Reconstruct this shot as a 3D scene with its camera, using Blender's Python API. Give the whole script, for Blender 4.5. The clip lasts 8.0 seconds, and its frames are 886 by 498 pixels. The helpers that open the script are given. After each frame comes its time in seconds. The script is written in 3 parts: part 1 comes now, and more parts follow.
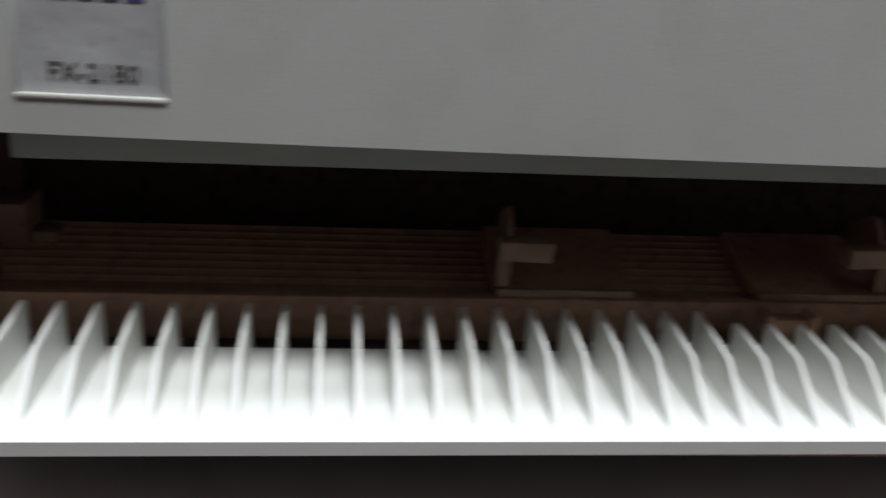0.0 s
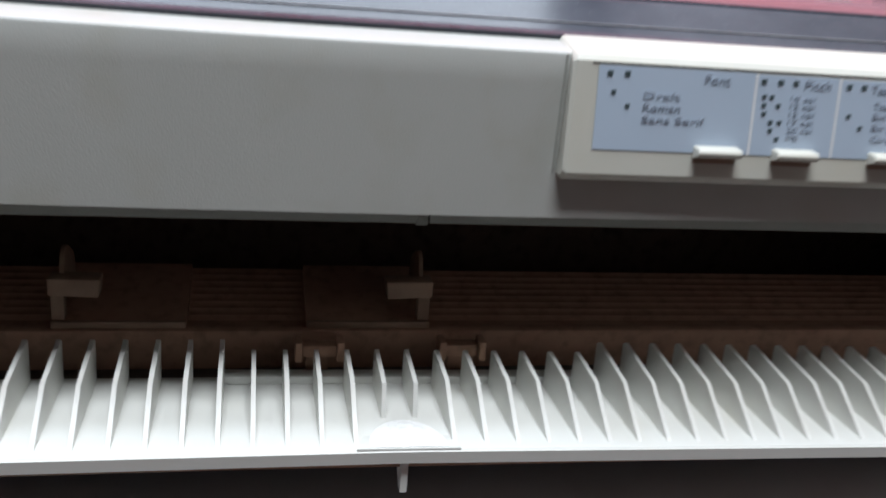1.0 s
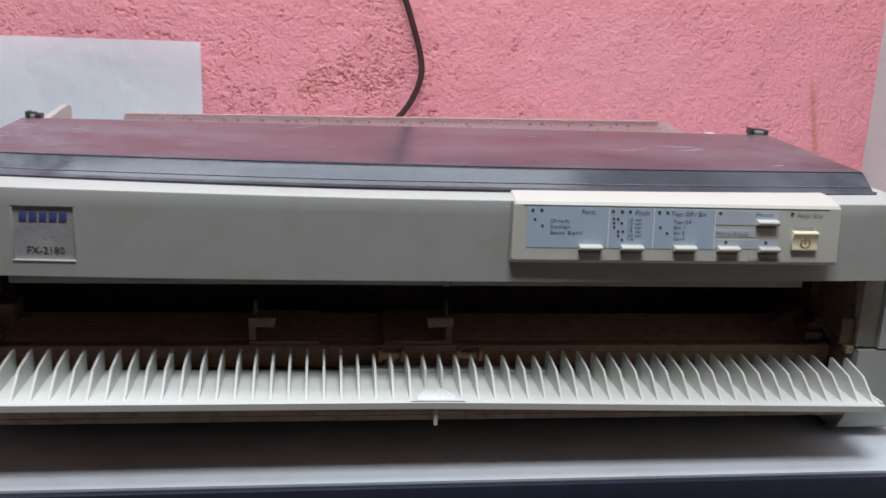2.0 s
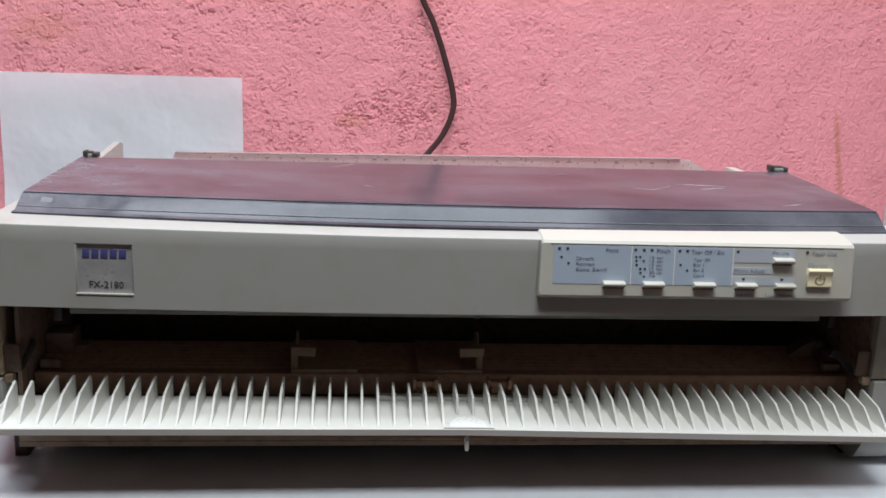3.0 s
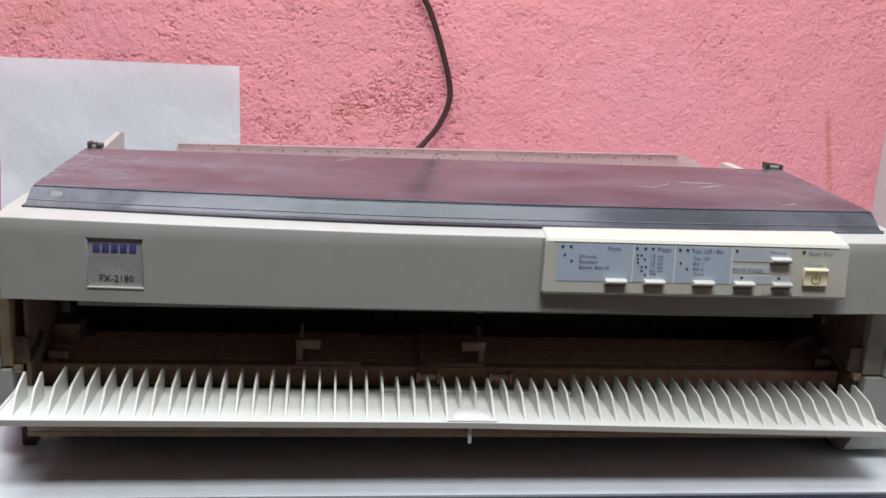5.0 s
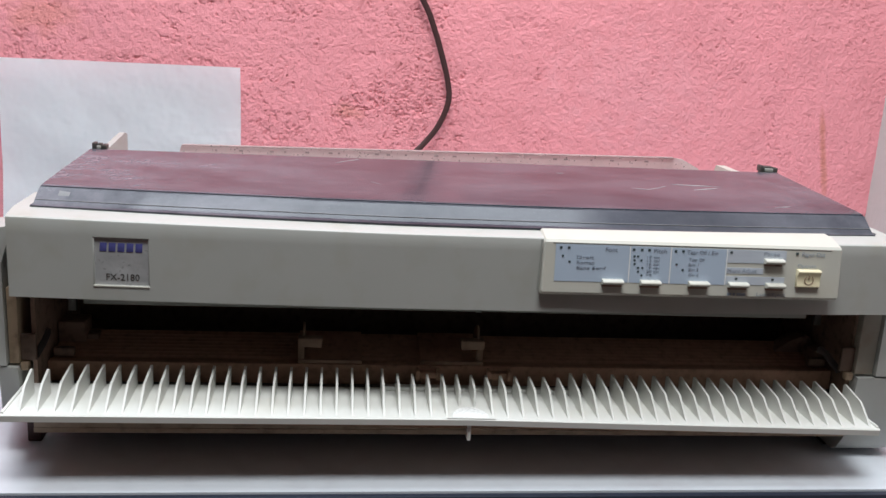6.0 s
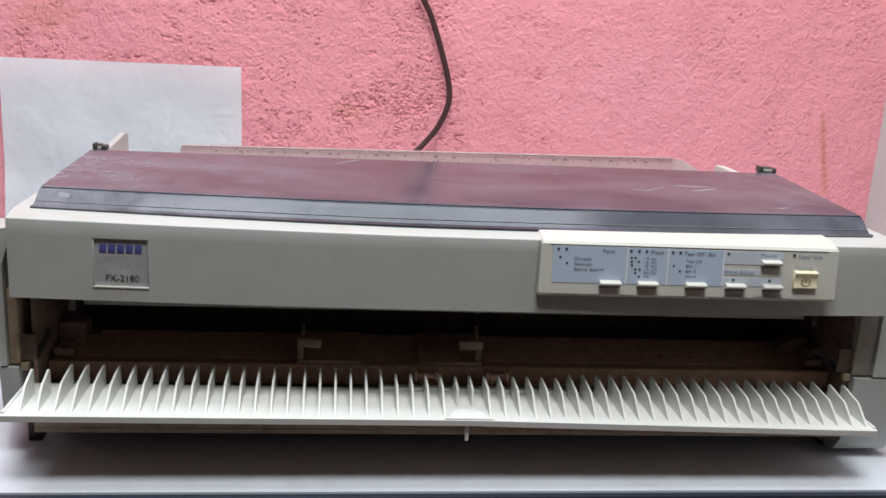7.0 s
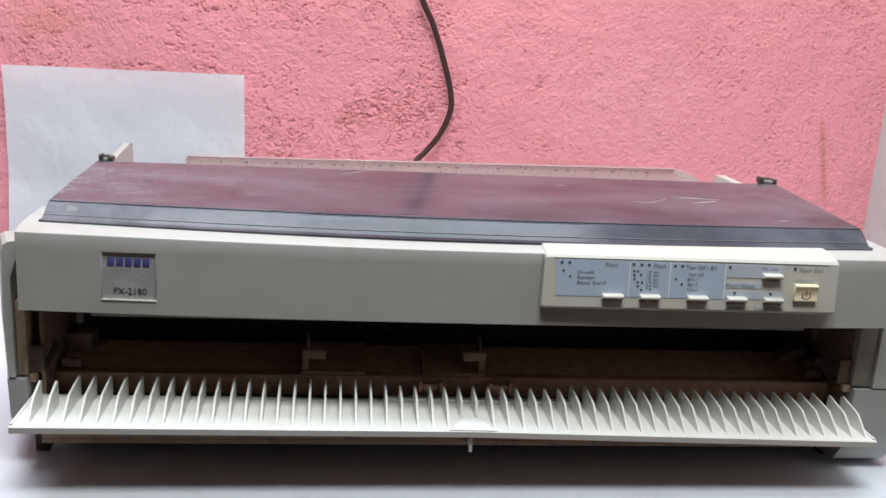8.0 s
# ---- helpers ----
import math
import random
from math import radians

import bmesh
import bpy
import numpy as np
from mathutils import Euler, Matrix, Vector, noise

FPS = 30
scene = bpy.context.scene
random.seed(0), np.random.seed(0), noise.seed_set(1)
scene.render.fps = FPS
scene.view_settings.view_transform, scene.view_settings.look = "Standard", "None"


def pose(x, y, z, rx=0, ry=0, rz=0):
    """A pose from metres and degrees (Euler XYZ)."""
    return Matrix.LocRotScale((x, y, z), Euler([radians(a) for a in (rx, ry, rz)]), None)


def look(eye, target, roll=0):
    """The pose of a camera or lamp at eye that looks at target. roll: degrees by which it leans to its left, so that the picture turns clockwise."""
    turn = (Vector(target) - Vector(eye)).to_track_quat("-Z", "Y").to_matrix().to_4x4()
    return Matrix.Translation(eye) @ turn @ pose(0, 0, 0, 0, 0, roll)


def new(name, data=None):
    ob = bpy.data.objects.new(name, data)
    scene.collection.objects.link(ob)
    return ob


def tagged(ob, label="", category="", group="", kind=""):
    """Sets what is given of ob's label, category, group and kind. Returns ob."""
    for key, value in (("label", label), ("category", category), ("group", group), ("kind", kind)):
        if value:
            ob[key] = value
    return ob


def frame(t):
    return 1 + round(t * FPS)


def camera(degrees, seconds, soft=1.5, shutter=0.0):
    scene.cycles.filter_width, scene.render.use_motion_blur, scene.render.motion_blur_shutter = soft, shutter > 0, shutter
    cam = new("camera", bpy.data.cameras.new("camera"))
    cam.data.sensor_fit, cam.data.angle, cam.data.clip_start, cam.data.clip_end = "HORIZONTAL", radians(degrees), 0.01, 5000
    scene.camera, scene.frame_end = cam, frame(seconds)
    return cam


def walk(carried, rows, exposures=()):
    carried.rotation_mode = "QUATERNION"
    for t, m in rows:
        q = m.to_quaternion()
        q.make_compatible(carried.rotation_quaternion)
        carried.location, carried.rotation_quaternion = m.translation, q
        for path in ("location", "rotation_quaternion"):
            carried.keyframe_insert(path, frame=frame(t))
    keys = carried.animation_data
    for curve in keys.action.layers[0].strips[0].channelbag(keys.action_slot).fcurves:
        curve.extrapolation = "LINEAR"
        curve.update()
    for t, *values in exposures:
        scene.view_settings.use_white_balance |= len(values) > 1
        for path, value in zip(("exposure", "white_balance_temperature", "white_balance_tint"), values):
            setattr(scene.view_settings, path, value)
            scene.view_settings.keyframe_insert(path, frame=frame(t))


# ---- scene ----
cam = camera(50.32, 8.0, soft=1.5, shutter=0.3)
# seconds, eye, target, lean
PATH = [
    (0, (-0.1694, -0.2219, 0.168), (-0.0566, 0.7143, -0.1648), 3.54),
    (0.2, (-0.1207, -0.2269, 0.1724), (-0.0062, 0.7088, -0.1612), 3.6),
    (0.5, (-0.0726, -0.231, 0.1745), (0.1129, 0.7022, -0.1334), 4.30),
    (0.8, (-0.0499, -0.2439, 0.1797), (0.1464, 0.685, -0.1343), 4.7),
    (1, (-0.0483, -0.2664, 0.1904), (0.1499, 0.6652, -0.1145), 4.61),
    (1.2, (-0.0579, -0.318, 0.2192), (0.1237, 0.6238, -0.0638), 3.81),
    (1.5, (-0.0588, -0.4163, 0.2577), (0.0855, 0.5381, -0.0039), 2.95),
    (1.7, (-0.0638, -0.4747, 0.2628), (0.0751, 0.4822, 0.0074), 2.78),
    (2.8, (-0.0813, -0.5949, 0.2962), (0.0185, 0.3748, 0.0733), 2.22),
    (3, (-0.0781, -0.5703, 0.2887), (0.0206, 0.3991, 0.0639), 2.32),
    (3.5, (-0.0725, -0.5413, 0.2727), (0.026, 0.4268, 0.0425), 2.46),
    (4, (-0.0847, -0.528, 0.2739), (0.0211, 0.4363, 0.0311), 3.00),
    (4.5, (-0.092, -0.5624, 0.2911), (0.0126, 0.4026, 0.0506), 2.96),
    (5, (-0.0927, -0.5767, 0.2996), (0.0226, 0.3866, 0.0571), 3.08),
    (6.5, (-0.098, -0.59, 0.3029), (0.0209, 0.373, 0.0614), 3.38),
    (7, (-0.0939, -0.5897, 0.3056), (0.0223, 0.3729, 0.0609), 3.34),
    (7.5, (-0.0978, -0.5965, 0.3116), (0.0204, 0.3656, 0.0658), 3.43),
    (8, (-0.0987, -0.5932, 0.3152), (0.0189, 0.3694, 0.071), 3.43),
]
walk(cam, [(t, look(e, a, r)) for t, e, a, r in PATH], [(0.0, 0.25, 6500, 10), (0.9, 0.27, 6400, 10), (1.3, -0.15, 6350, 10), (1.7, -0.17, 6400, 10), (3.0, -0.10, 6650, 10), (4.5, -0.02, 6700, 10), (6.5, 0.02, 6700, 10), (8.0, 0.05, 6700, 10)])

# ---- light: unseen area lamps below the closed ceiling, standing for daylight from above ----
world = bpy.data.worlds.new("world")
scene.world = world
world.use_nodes = True
world.node_tree.nodes["Background"].inputs[0].default_value = (0.75, 0.86, 1.0, 1)
world.node_tree.nodes["Background"].inputs[1].default_value = 0.03


def area(name, eye, target, sx, sy, power, col):
    d = bpy.data.lights.new(name, "AREA")
    d.shape, d.size, d.size_y, d.energy, d.color = "RECTANGLE", sx, sy, power, col
    o = new(name, d)
    o.matrix_world = look(eye, target)
    return o


area("skylight", (-0.02, -0.55, 1.53), (0.0, 0.0, 0.1), 0.62, 0.34, 20.6, (0.93, 0.97, 1.0))
area("rear_skylight", (-0.24, 0.14, 1.62), (-0.24, 0.1401, 0.0), 1.50, 0.64, 30.5, (0.82, 0.91, 1.0))


# ---- materials ----
def mat(name, col, rough=0.5, metal=0.0, vary=0.06, grain=400.0, blot=18.0, bump=0.0, bscale=900.0, dirt=None, dirt_amt=0.0, trans=0.0, coat=0.0, spec=0.5):
    m = bpy.data.materials.new(name)
    m.use_nodes = True
    nt = m.node_tree
    b = nt.nodes["Principled BSDF"]
    b.inputs["Roughness"].default_value, b.inputs["Metallic"].default_value = rough, metal
    b.inputs["Specular IOR Level"].default_value = spec
    b.inputs["Transmission Weight"].default_value, b.inputs["Coat Weight"].default_value = trans, coat
    tc = nt.nodes.new("ShaderNodeTexCoord")

    def tex(scale, detail):
        n = nt.nodes.new("ShaderNodeTexNoise")
        n.inputs["Scale"].default_value, n.inputs["Detail"].default_value = scale, detail
        nt.links.new(tc.outputs["Object"], n.inputs["Vector"])
        return n

    def mixc(fac, a, bb):
        x = nt.nodes.new("ShaderNodeMix")
        x.data_type = "RGBA"
        for s, v in ((x.inputs[6], a), (x.inputs[7], bb)):
            if isinstance(v, tuple):
                s.default_value = (*v, 1)
            else:
                nt.links.new(v, s)
        nt.links.new(fac, x.inputs[0])
        return x.outputs[2]

    big, small = tex(blot, 4), tex(grain, 3)
    lo = tuple(c * (1 - vary) for c in col)
    hi = tuple(min(1, c * (1 + vary)) for c in col)
    c = mixc(big.outputs[0], lo, hi)
    if dirt:
        d = tex(blot * 2.3, 6)
        r = nt.nodes.new("ShaderNodeMapRange")
        r.inputs[1].default_value, r.inputs[2].default_value, r.inputs[4].default_value = 0.5, 0.75, dirt_amt
        nt.links.new(d.outputs[0], r.inputs[0])
        c = mixc(r.outputs[0], c, dirt)
    nt.links.new(c, b.inputs["Base Color"])
    rr = nt.nodes.new("ShaderNodeMapRange")
    rr.inputs[3].default_value, rr.inputs[4].default_value = max(0.02, rough - 0.08), min(1, rough + 0.08)
    nt.links.new(small.outputs[0], rr.inputs[0])
    nt.links.new(rr.outputs[0], b.inputs["Roughness"])
    if bump:
        n = tex(bscale, 3)
        u = nt.nodes.new("ShaderNodeBump")
        u.inputs["Strength"].default_value, u.inputs["Distance"].default_value = 1.0, bump
        nt.links.new(n.outputs[0], u.inputs["Height"])
        nt.links.new(u.outputs[0], b.inputs["Normal"])
    return m


CREAM = mat("cream_plastic", (0.412, 0.420, 0.400), 0.48, bump=0.00006, bscale=1600, dirt=(0.345, 0.33, 0.27), dirt_amt=0.4)
BEZEL = mat("light_cream_plastic", (0.51, 0.505, 0.455), 0.45, bump=0.00005, bscale=1600, dirt=(0.5, 0.46, 0.36), dirt_amt=0.3)
TRAYM = mat("white_plastic", (0.755, 0.76, 0.73), 0.5, bump=0.00004, bscale=1500, dirt=(0.66, 0.64, 0.56), dirt_amt=0.3)
YELLOW = mat("yellowed_plastic", (0.72, 0.65, 0.45), 0.4)
AGED = mat("aged_beige_plastic", (0.37, 0.275, 0.19), 0.55, vary=0.15, dirt=(0.12, 0.08, 0.05), dirt_amt=0.8, blot=40)
BROWN = mat("dusty_brown_plastic", (0.47, 0.29, 0.20), 0.7, vary=0.25, dirt=(0.22, 0.135, 0.09), dirt_amt=0.6, blot=90)
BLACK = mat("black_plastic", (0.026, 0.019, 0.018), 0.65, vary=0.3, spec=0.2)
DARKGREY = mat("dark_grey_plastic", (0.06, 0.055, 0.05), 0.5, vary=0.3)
LABEL = mat("blue_label_film", (0.40, 0.48, 0.585), 0.4, vary=0.05)
LABELGREY = mat("grey_label_film", (0.46, 0.50, 0.56), 0.4, vary=0.1)
WHITEINK = mat("white_ink", (0.72, 0.74, 0.76), 0.5)
INK = mat("dark_ink", (0.235, 0.265, 0.325), 0.5)
INKSOFT = mat("worn_grey_ink", (0.295, 0.34, 0.41), 0.5)
BLUEINK = mat("violet_blue_ink", (0.085, 0.09, 0.29), 0.4, vary=0.3, blot=300)
LED = mat("dark_green_lens", (0.05, 0.07, 0.075), 0.3)
SILVER = mat("silver_foil_plate", (0.47, 0.48, 0.49), 0.3, metal=0.25, vary=0.22, blot=60, bump=0.0012, bscale=55)
CLEARISH = mat("dusty_clear_plastic", (0.80, 0.66, 0.66), 0.3, trans=0.65, vary=0.1, blot=60, dirt=(0.62, 0.52, 0.50), dirt_amt=0.5)
TICKINK = mat("faded_scale_ink", (0.46, 0.36, 0.37), 0.5)
BARGREY = mat("grey_beige_plastic", (0.30, 0.31, 0.285), 0.5, vary=0.1)
BRIGHTWHITE = mat("smooth_white_plastic", (0.93, 0.94, 0.93), 0.28, vary=0.01)
DARKBROWN = mat("dirty_shaded_brown_plastic", (0.27, 0.18, 0.135), 0.65, vary=0.3, blot=60, dirt=(0.05, 0.03, 0.025), dirt_amt=0.8)
GRIMESHADE = mat("grimy_shaded_brown_plastic", (0.15, 0.10, 0.075), 0.65, vary=0.3, blot=70, dirt=(0.05, 0.03, 0.025), dirt_amt=0.8)
POST = mat("dull_cream_plastic", (0.33, 0.31, 0.265), 0.55, dirt=(0.25, 0.2, 0.14), dirt_amt=0.5, blot=40)
GUIDEM = mat("brown_beige_plastic", (0.34, 0.235, 0.165), 0.55, vary=0.15, dirt=(0.2, 0.13, 0.09), dirt_amt=0.6, blot=45)
PAPER = mat("white_paper", (0.88, 0.95, 0.98), 0.8, vary=0.03, blot=12, bump=0.005, bscale=16)
TABLE = mat("white_laminate", (0.66, 0.71, 0.77), 0.42, vary=0.04, dirt=(0.5, 0.5, 0.55), dirt_amt=0.3, bump=0.0001, bscale=700)
EDGE = mat("dark_blue_edge_band", (0.02, 0.026, 0.045), 0.45, vary=0.3, blot=60)
RUBBER = mat("brown_black_rubber", (0.05, 0.022, 0.022), 0.5, vary=0.15, spec=0.3)
WHITEWALL = mat("off_white_paint", (0.49, 0.475, 0.46), 0.8, bump=0.0006, bscale=120)
# unseen room surfaces, dark and brown to limit and warm the bounce light
ROOM = mat("brown_bounce_paint", (0.115, 0.085, 0.07), 0.9, bump=0.0005, bscale=100)
FLOORM = mat("dark_red_cement", (0.085, 0.05, 0.042), 0.7, vary=0.25)


def smoke_material():
    """Smoked clear plastic: glossy where clean, under clouds of fine dust that thicken towards the ends and the front
    fold; the left end's dust also stands in for reflected light.
    """
    m = bpy.data.materials.new("smoked_plastic")
    m.use_nodes = True
    nt = m.node_tree
    b = nt.nodes["Principled BSDF"]
    b.inputs["Specular IOR Level"].default_value = 0.28
    tc = nt.nodes.new("ShaderNodeTexCoord")
    sep = nt.nodes.new("ShaderNodeSeparateXYZ")
    nt.links.new(tc.outputs["Object"], sep.inputs[0])

    def ramp(src, a, bb, lo, hi):
        r = nt.nodes.new("ShaderNodeMapRange")
        for i, v in enumerate((a, bb, lo, hi)):
            r.inputs[i + 1].default_value = v
        nt.links.new(src, r.inputs[0])
        return r.outputs[0]

    def math_node(op, x, y):
        n = nt.nodes.new("ShaderNodeMath")
        n.operation, n.use_clamp = op, op == "ADD"
        for i, v in enumerate((x, y)):
            if isinstance(v, (int, float)):
                n.inputs[i].default_value = v
            else:
                nt.links.new(v, n.inputs[i])
        return n.outputs[0]

    def noise_tex(scale, detail, stretch=(1, 1, 1), turn=0.0, rough=0.55):
        mp = nt.nodes.new("ShaderNodeMapping")
        mp.inputs["Scale"].default_value, mp.inputs["Rotation"].default_value = stretch, (0, 0, turn)
        nt.links.new(tc.outputs["Object"], mp.inputs[0])
        n = nt.nodes.new("ShaderNodeTexNoise")
        n.inputs["Scale"].default_value, n.inputs["Detail"].default_value, n.inputs["Roughness"].default_value = scale, detail, rough
        nt.links.new(mp.outputs[0], n.inputs["Vector"])
        return n.outputs[0]

    cloud = ramp(noise_tex(16, 8, (0.7, 1.1, 1), 0.3, 0.58), 0.36, 0.74, 0.02, 0.45)
    # real dust at the left end, strengthened to paint the band's pale reflection
    ends = ramp(sep.outputs[0], -0.05, -0.285, 0.0, 0.62)
    ends = math_node("ADD", ends, ramp(sep.outputs[0], 0.15, 0.285, 0.0, 0.36))
    ends = math_node("MULTIPLY", ends, ramp(noise_tex(48, 9, (1, 1, 1), 0.5, 0.62), 0.34, 0.70, 0.1, 1.0))
    specks = ramp(noise_tex(620, 4), 0.60, 0.76, 0.0, 0.14)
    smears = ramp(noise_tex(30, 5, (0.22, 1.6, 1), 0.12), 0.60, 0.80, 0.0, 0.35)
    dust = math_node("ADD", math_node("ADD", cloud, ends), math_node("ADD", specks, smears))
    mix = nt.nodes.new("ShaderNodeMix")
    mix.data_type = "RGBA"
    mix.inputs[6].default_value, mix.inputs[7].default_value = (0.024, 0.028, 0.040, 1), (0.18, 0.185, 0.215, 1)
    nt.links.new(dust, mix.inputs[0])
    nt.links.new(mix.outputs[2], b.inputs["Base Color"])
    nt.links.new(ramp(dust, 0.0, 0.7, 0.09, 0.28), b.inputs["Roughness"])
    return m


SMOKE = smoke_material()
FOLD = mat("dark_navy_plastic", (0.045, 0.05, 0.07), 0.25, vary=0.2)
PALE = mat("pale_grey_film", (0.16, 0.165, 0.175), 0.5, vary=0.4, blot=160)
SCRATCH = mat("pale_scuff", (0.30, 0.275, 0.28), 0.6, vary=0.5, blot=260)


def wall_material():
    m = mat("pink_plaster", (0.765, 0.290, 0.321), 0.8, vary=0.10, blot=7, grain=220, bump=0.0015, bscale=420, dirt=(0.70, 0.25, 0.275), dirt_amt=0.6)
    nt = m.node_tree
    b = nt.nodes["Principled BSDF"]
    src = b.inputs["Base Color"].links[0].from_socket
    geo = nt.nodes.new("ShaderNodeTexCoord")
    sep = nt.nodes.new("ShaderNodeSeparateXYZ")
    nt.links.new(geo.outputs["Object"], sep.inputs[0])

    def math_node(op, a, bb):
        n = nt.nodes.new("ShaderNodeMath")
        n.operation = op
        for i, v in enumerate((a, bb)):
            if isinstance(v, (int, float)):
                n.inputs[i].default_value = v
            else:
                nt.links.new(v, n.inputs[i])
        return n.outputs[0]

    def blotch(cx, cz, rx, rz, amount, col, base, rough_edge=0.6):
        nz = nt.nodes.new("ShaderNodeTexNoise")
        nz.inputs["Scale"].default_value, nz.inputs["Detail"].default_value = 45, 4
        nt.links.new(geo.outputs["Object"], nz.inputs["Vector"])
        dx = math_node("DIVIDE", math_node("SUBTRACT", math_node("ADD", sep.outputs[0], math_node("MULTIPLY", math_node("SUBTRACT", sep.outputs[2], cz), 0.19)), cx), rx)
        dz = math_node("DIVIDE", math_node("SUBTRACT", sep.outputs[2], cz), rz)
        d = math_node("SQRT", math_node("ADD", math_node("MULTIPLY", dx, dx), math_node("MULTIPLY", dz, dz)), 0)
        d = math_node("ADD", d, math_node("MULTIPLY", math_node("SUBTRACT", nz.outputs[0], 0.5), rough_edge * 3))
        r = nt.nodes.new("ShaderNodeMapRange")
        r.inputs[1].default_value, r.inputs[2].default_value = 1.0, 0.3
        r.inputs[3].default_value, r.inputs[4].default_value = 0.0, amount
        nt.links.new(d, r.inputs[0])
        x = nt.nodes.new("ShaderNodeMix")
        x.data_type = "RGBA"
        nt.links.new(r.outputs[0], x.inputs[0])
        nt.links.new(base, x.inputs[6])
        x.inputs[7].default_value = (*col, 1)
        return x.outputs[2]

    # sharp little pits, with part of their shade painted in as a darker colour
    pit = nt.nodes.new("ShaderNodeTexNoise")
    pit.inputs["Scale"].default_value, pit.inputs["Detail"].default_value, pit.inputs["Roughness"].default_value = 240, 8, 0.62
    pmap = nt.nodes.new("ShaderNodeMapping")
    pmap.inputs["Scale"].default_value, pmap.inputs["Rotation"].default_value = (0.6, 1.0, 1.15), (0, 0.25, 0)
    nt.links.new(geo.outputs["Object"], pmap.inputs[0])
    nt.links.new(pmap.outputs[0], pit.inputs["Vector"])
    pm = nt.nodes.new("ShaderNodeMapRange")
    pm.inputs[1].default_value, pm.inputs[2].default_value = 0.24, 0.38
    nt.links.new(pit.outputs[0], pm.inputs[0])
    old = b.inputs["Normal"].links[0].from_node
    fine = old.inputs["Height"].links[0].from_node
    fine.inputs["Detail"].default_value, fine.inputs["Roughness"].default_value = 6, 0.62
    u = nt.nodes.new("ShaderNodeBump")
    u.inputs["Strength"].default_value, u.inputs["Distance"].default_value = 1.0, 0.0010
    nt.links.new(pm.outputs[0], u.inputs["Height"])
    nt.links.new(old.outputs[0], u.inputs["Normal"])
    nt.links.new(u.outputs[0], b.inputs["Normal"])
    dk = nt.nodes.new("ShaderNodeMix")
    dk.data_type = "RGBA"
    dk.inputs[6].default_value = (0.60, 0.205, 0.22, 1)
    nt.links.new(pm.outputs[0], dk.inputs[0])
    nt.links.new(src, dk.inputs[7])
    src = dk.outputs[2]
    c = blotch(0.575, 0.145, 0.006, 0.085, 0.55, (0.46, 0.16, 0.07), src, 0.3)
    c = blotch(-0.455, 0.272, 0.06, 0.03, 0.3, (0.60, 0.22, 0.12), c)
    c = blotch(-0.078, 0.173, 0.022, 0.014, 0.35, (0.50, 0.20, 0.11), c)
    c = blotch(0.30, 0.22, 0.12, 0.09, 0.3, (0.78, 0.36, 0.40), c, 1.0)
    nt.links.new(c, b.inputs["Base Color"])
    return m


PINK = wall_material()


# ---- mesh helpers ----
def shade(me, angle=0.6):
    for p in me.polygons:
        p.use_smooth = True
    me.set_sharp_from_angle(angle=angle)


def part(name, bm, material, parent=None, label="", crisp=0.45):
    bmesh.ops.recalc_face_normals(bm, faces=bm.faces[:])
    me = bpy.data.meshes.new(name)
    bm.to_mesh(me)
    bm.free()
    me.materials.append(material)
    shade(me, crisp)
    ob = new(name, me)
    ob.parent = parent
    return tagged(ob, label)


def bev(bm, width, segments=2):
    if width:
        bmesh.ops.bevel(bm, geom=bm.edges[:], offset=width, segments=segments, affect="EDGES", profile=0.5)
    return bm


def box(x0, x1, y0, y1, z0, z1, r=0.0, seg=2):
    bm = bmesh.new()
    bmesh.ops.create_cube(bm, size=1)
    for v in bm.verts:
        v.co = ((x0 + x1) / 2 + v.co.x * (x1 - x0), (y0 + y1) / 2 + v.co.y * (y1 - y0), (z0 + z1) / 2 + v.co.z * (z1 - z0))
    return bev(bm, r, seg)


def loft(sections, caps=True):
    """Closed outlines joined one after another, with the ends closed."""
    bm = bmesh.new()
    rings = [[bm.verts.new(p) for p in s] for s in sections]
    n = len(rings[0])
    for a, b in zip(rings, rings[1:]):
        for i in range(n):
            bm.faces.new((a[i], a[(i + 1) % n], b[(i + 1) % n], b[i]))
    if caps:
        bm.faces.new(rings[0][::-1])
        bm.faces.new(rings[-1])
    return bm


def extrude_x(outline, x0, x1, r=0.0):
    """An outline of (y, z), drawn out along x."""
    return bev(loft([[(x, y, z) for y, z in outline] for x in (x0, x1)]), r)


def extrude_y(outline, y0, y1, r=0.0):
    """An outline of (x, z), drawn out along y."""
    return bev(loft([[(x, y, z) for x, z in outline] for y in (y0, y1)]), r)


def join(*bms):
    out = bmesh.new()
    for b in bms:
        me = bpy.data.meshes.new("scrap")
        b.to_mesh(me)
        b.free()
        out.from_mesh(me)
        bpy.data.meshes.remove(me)
    return out


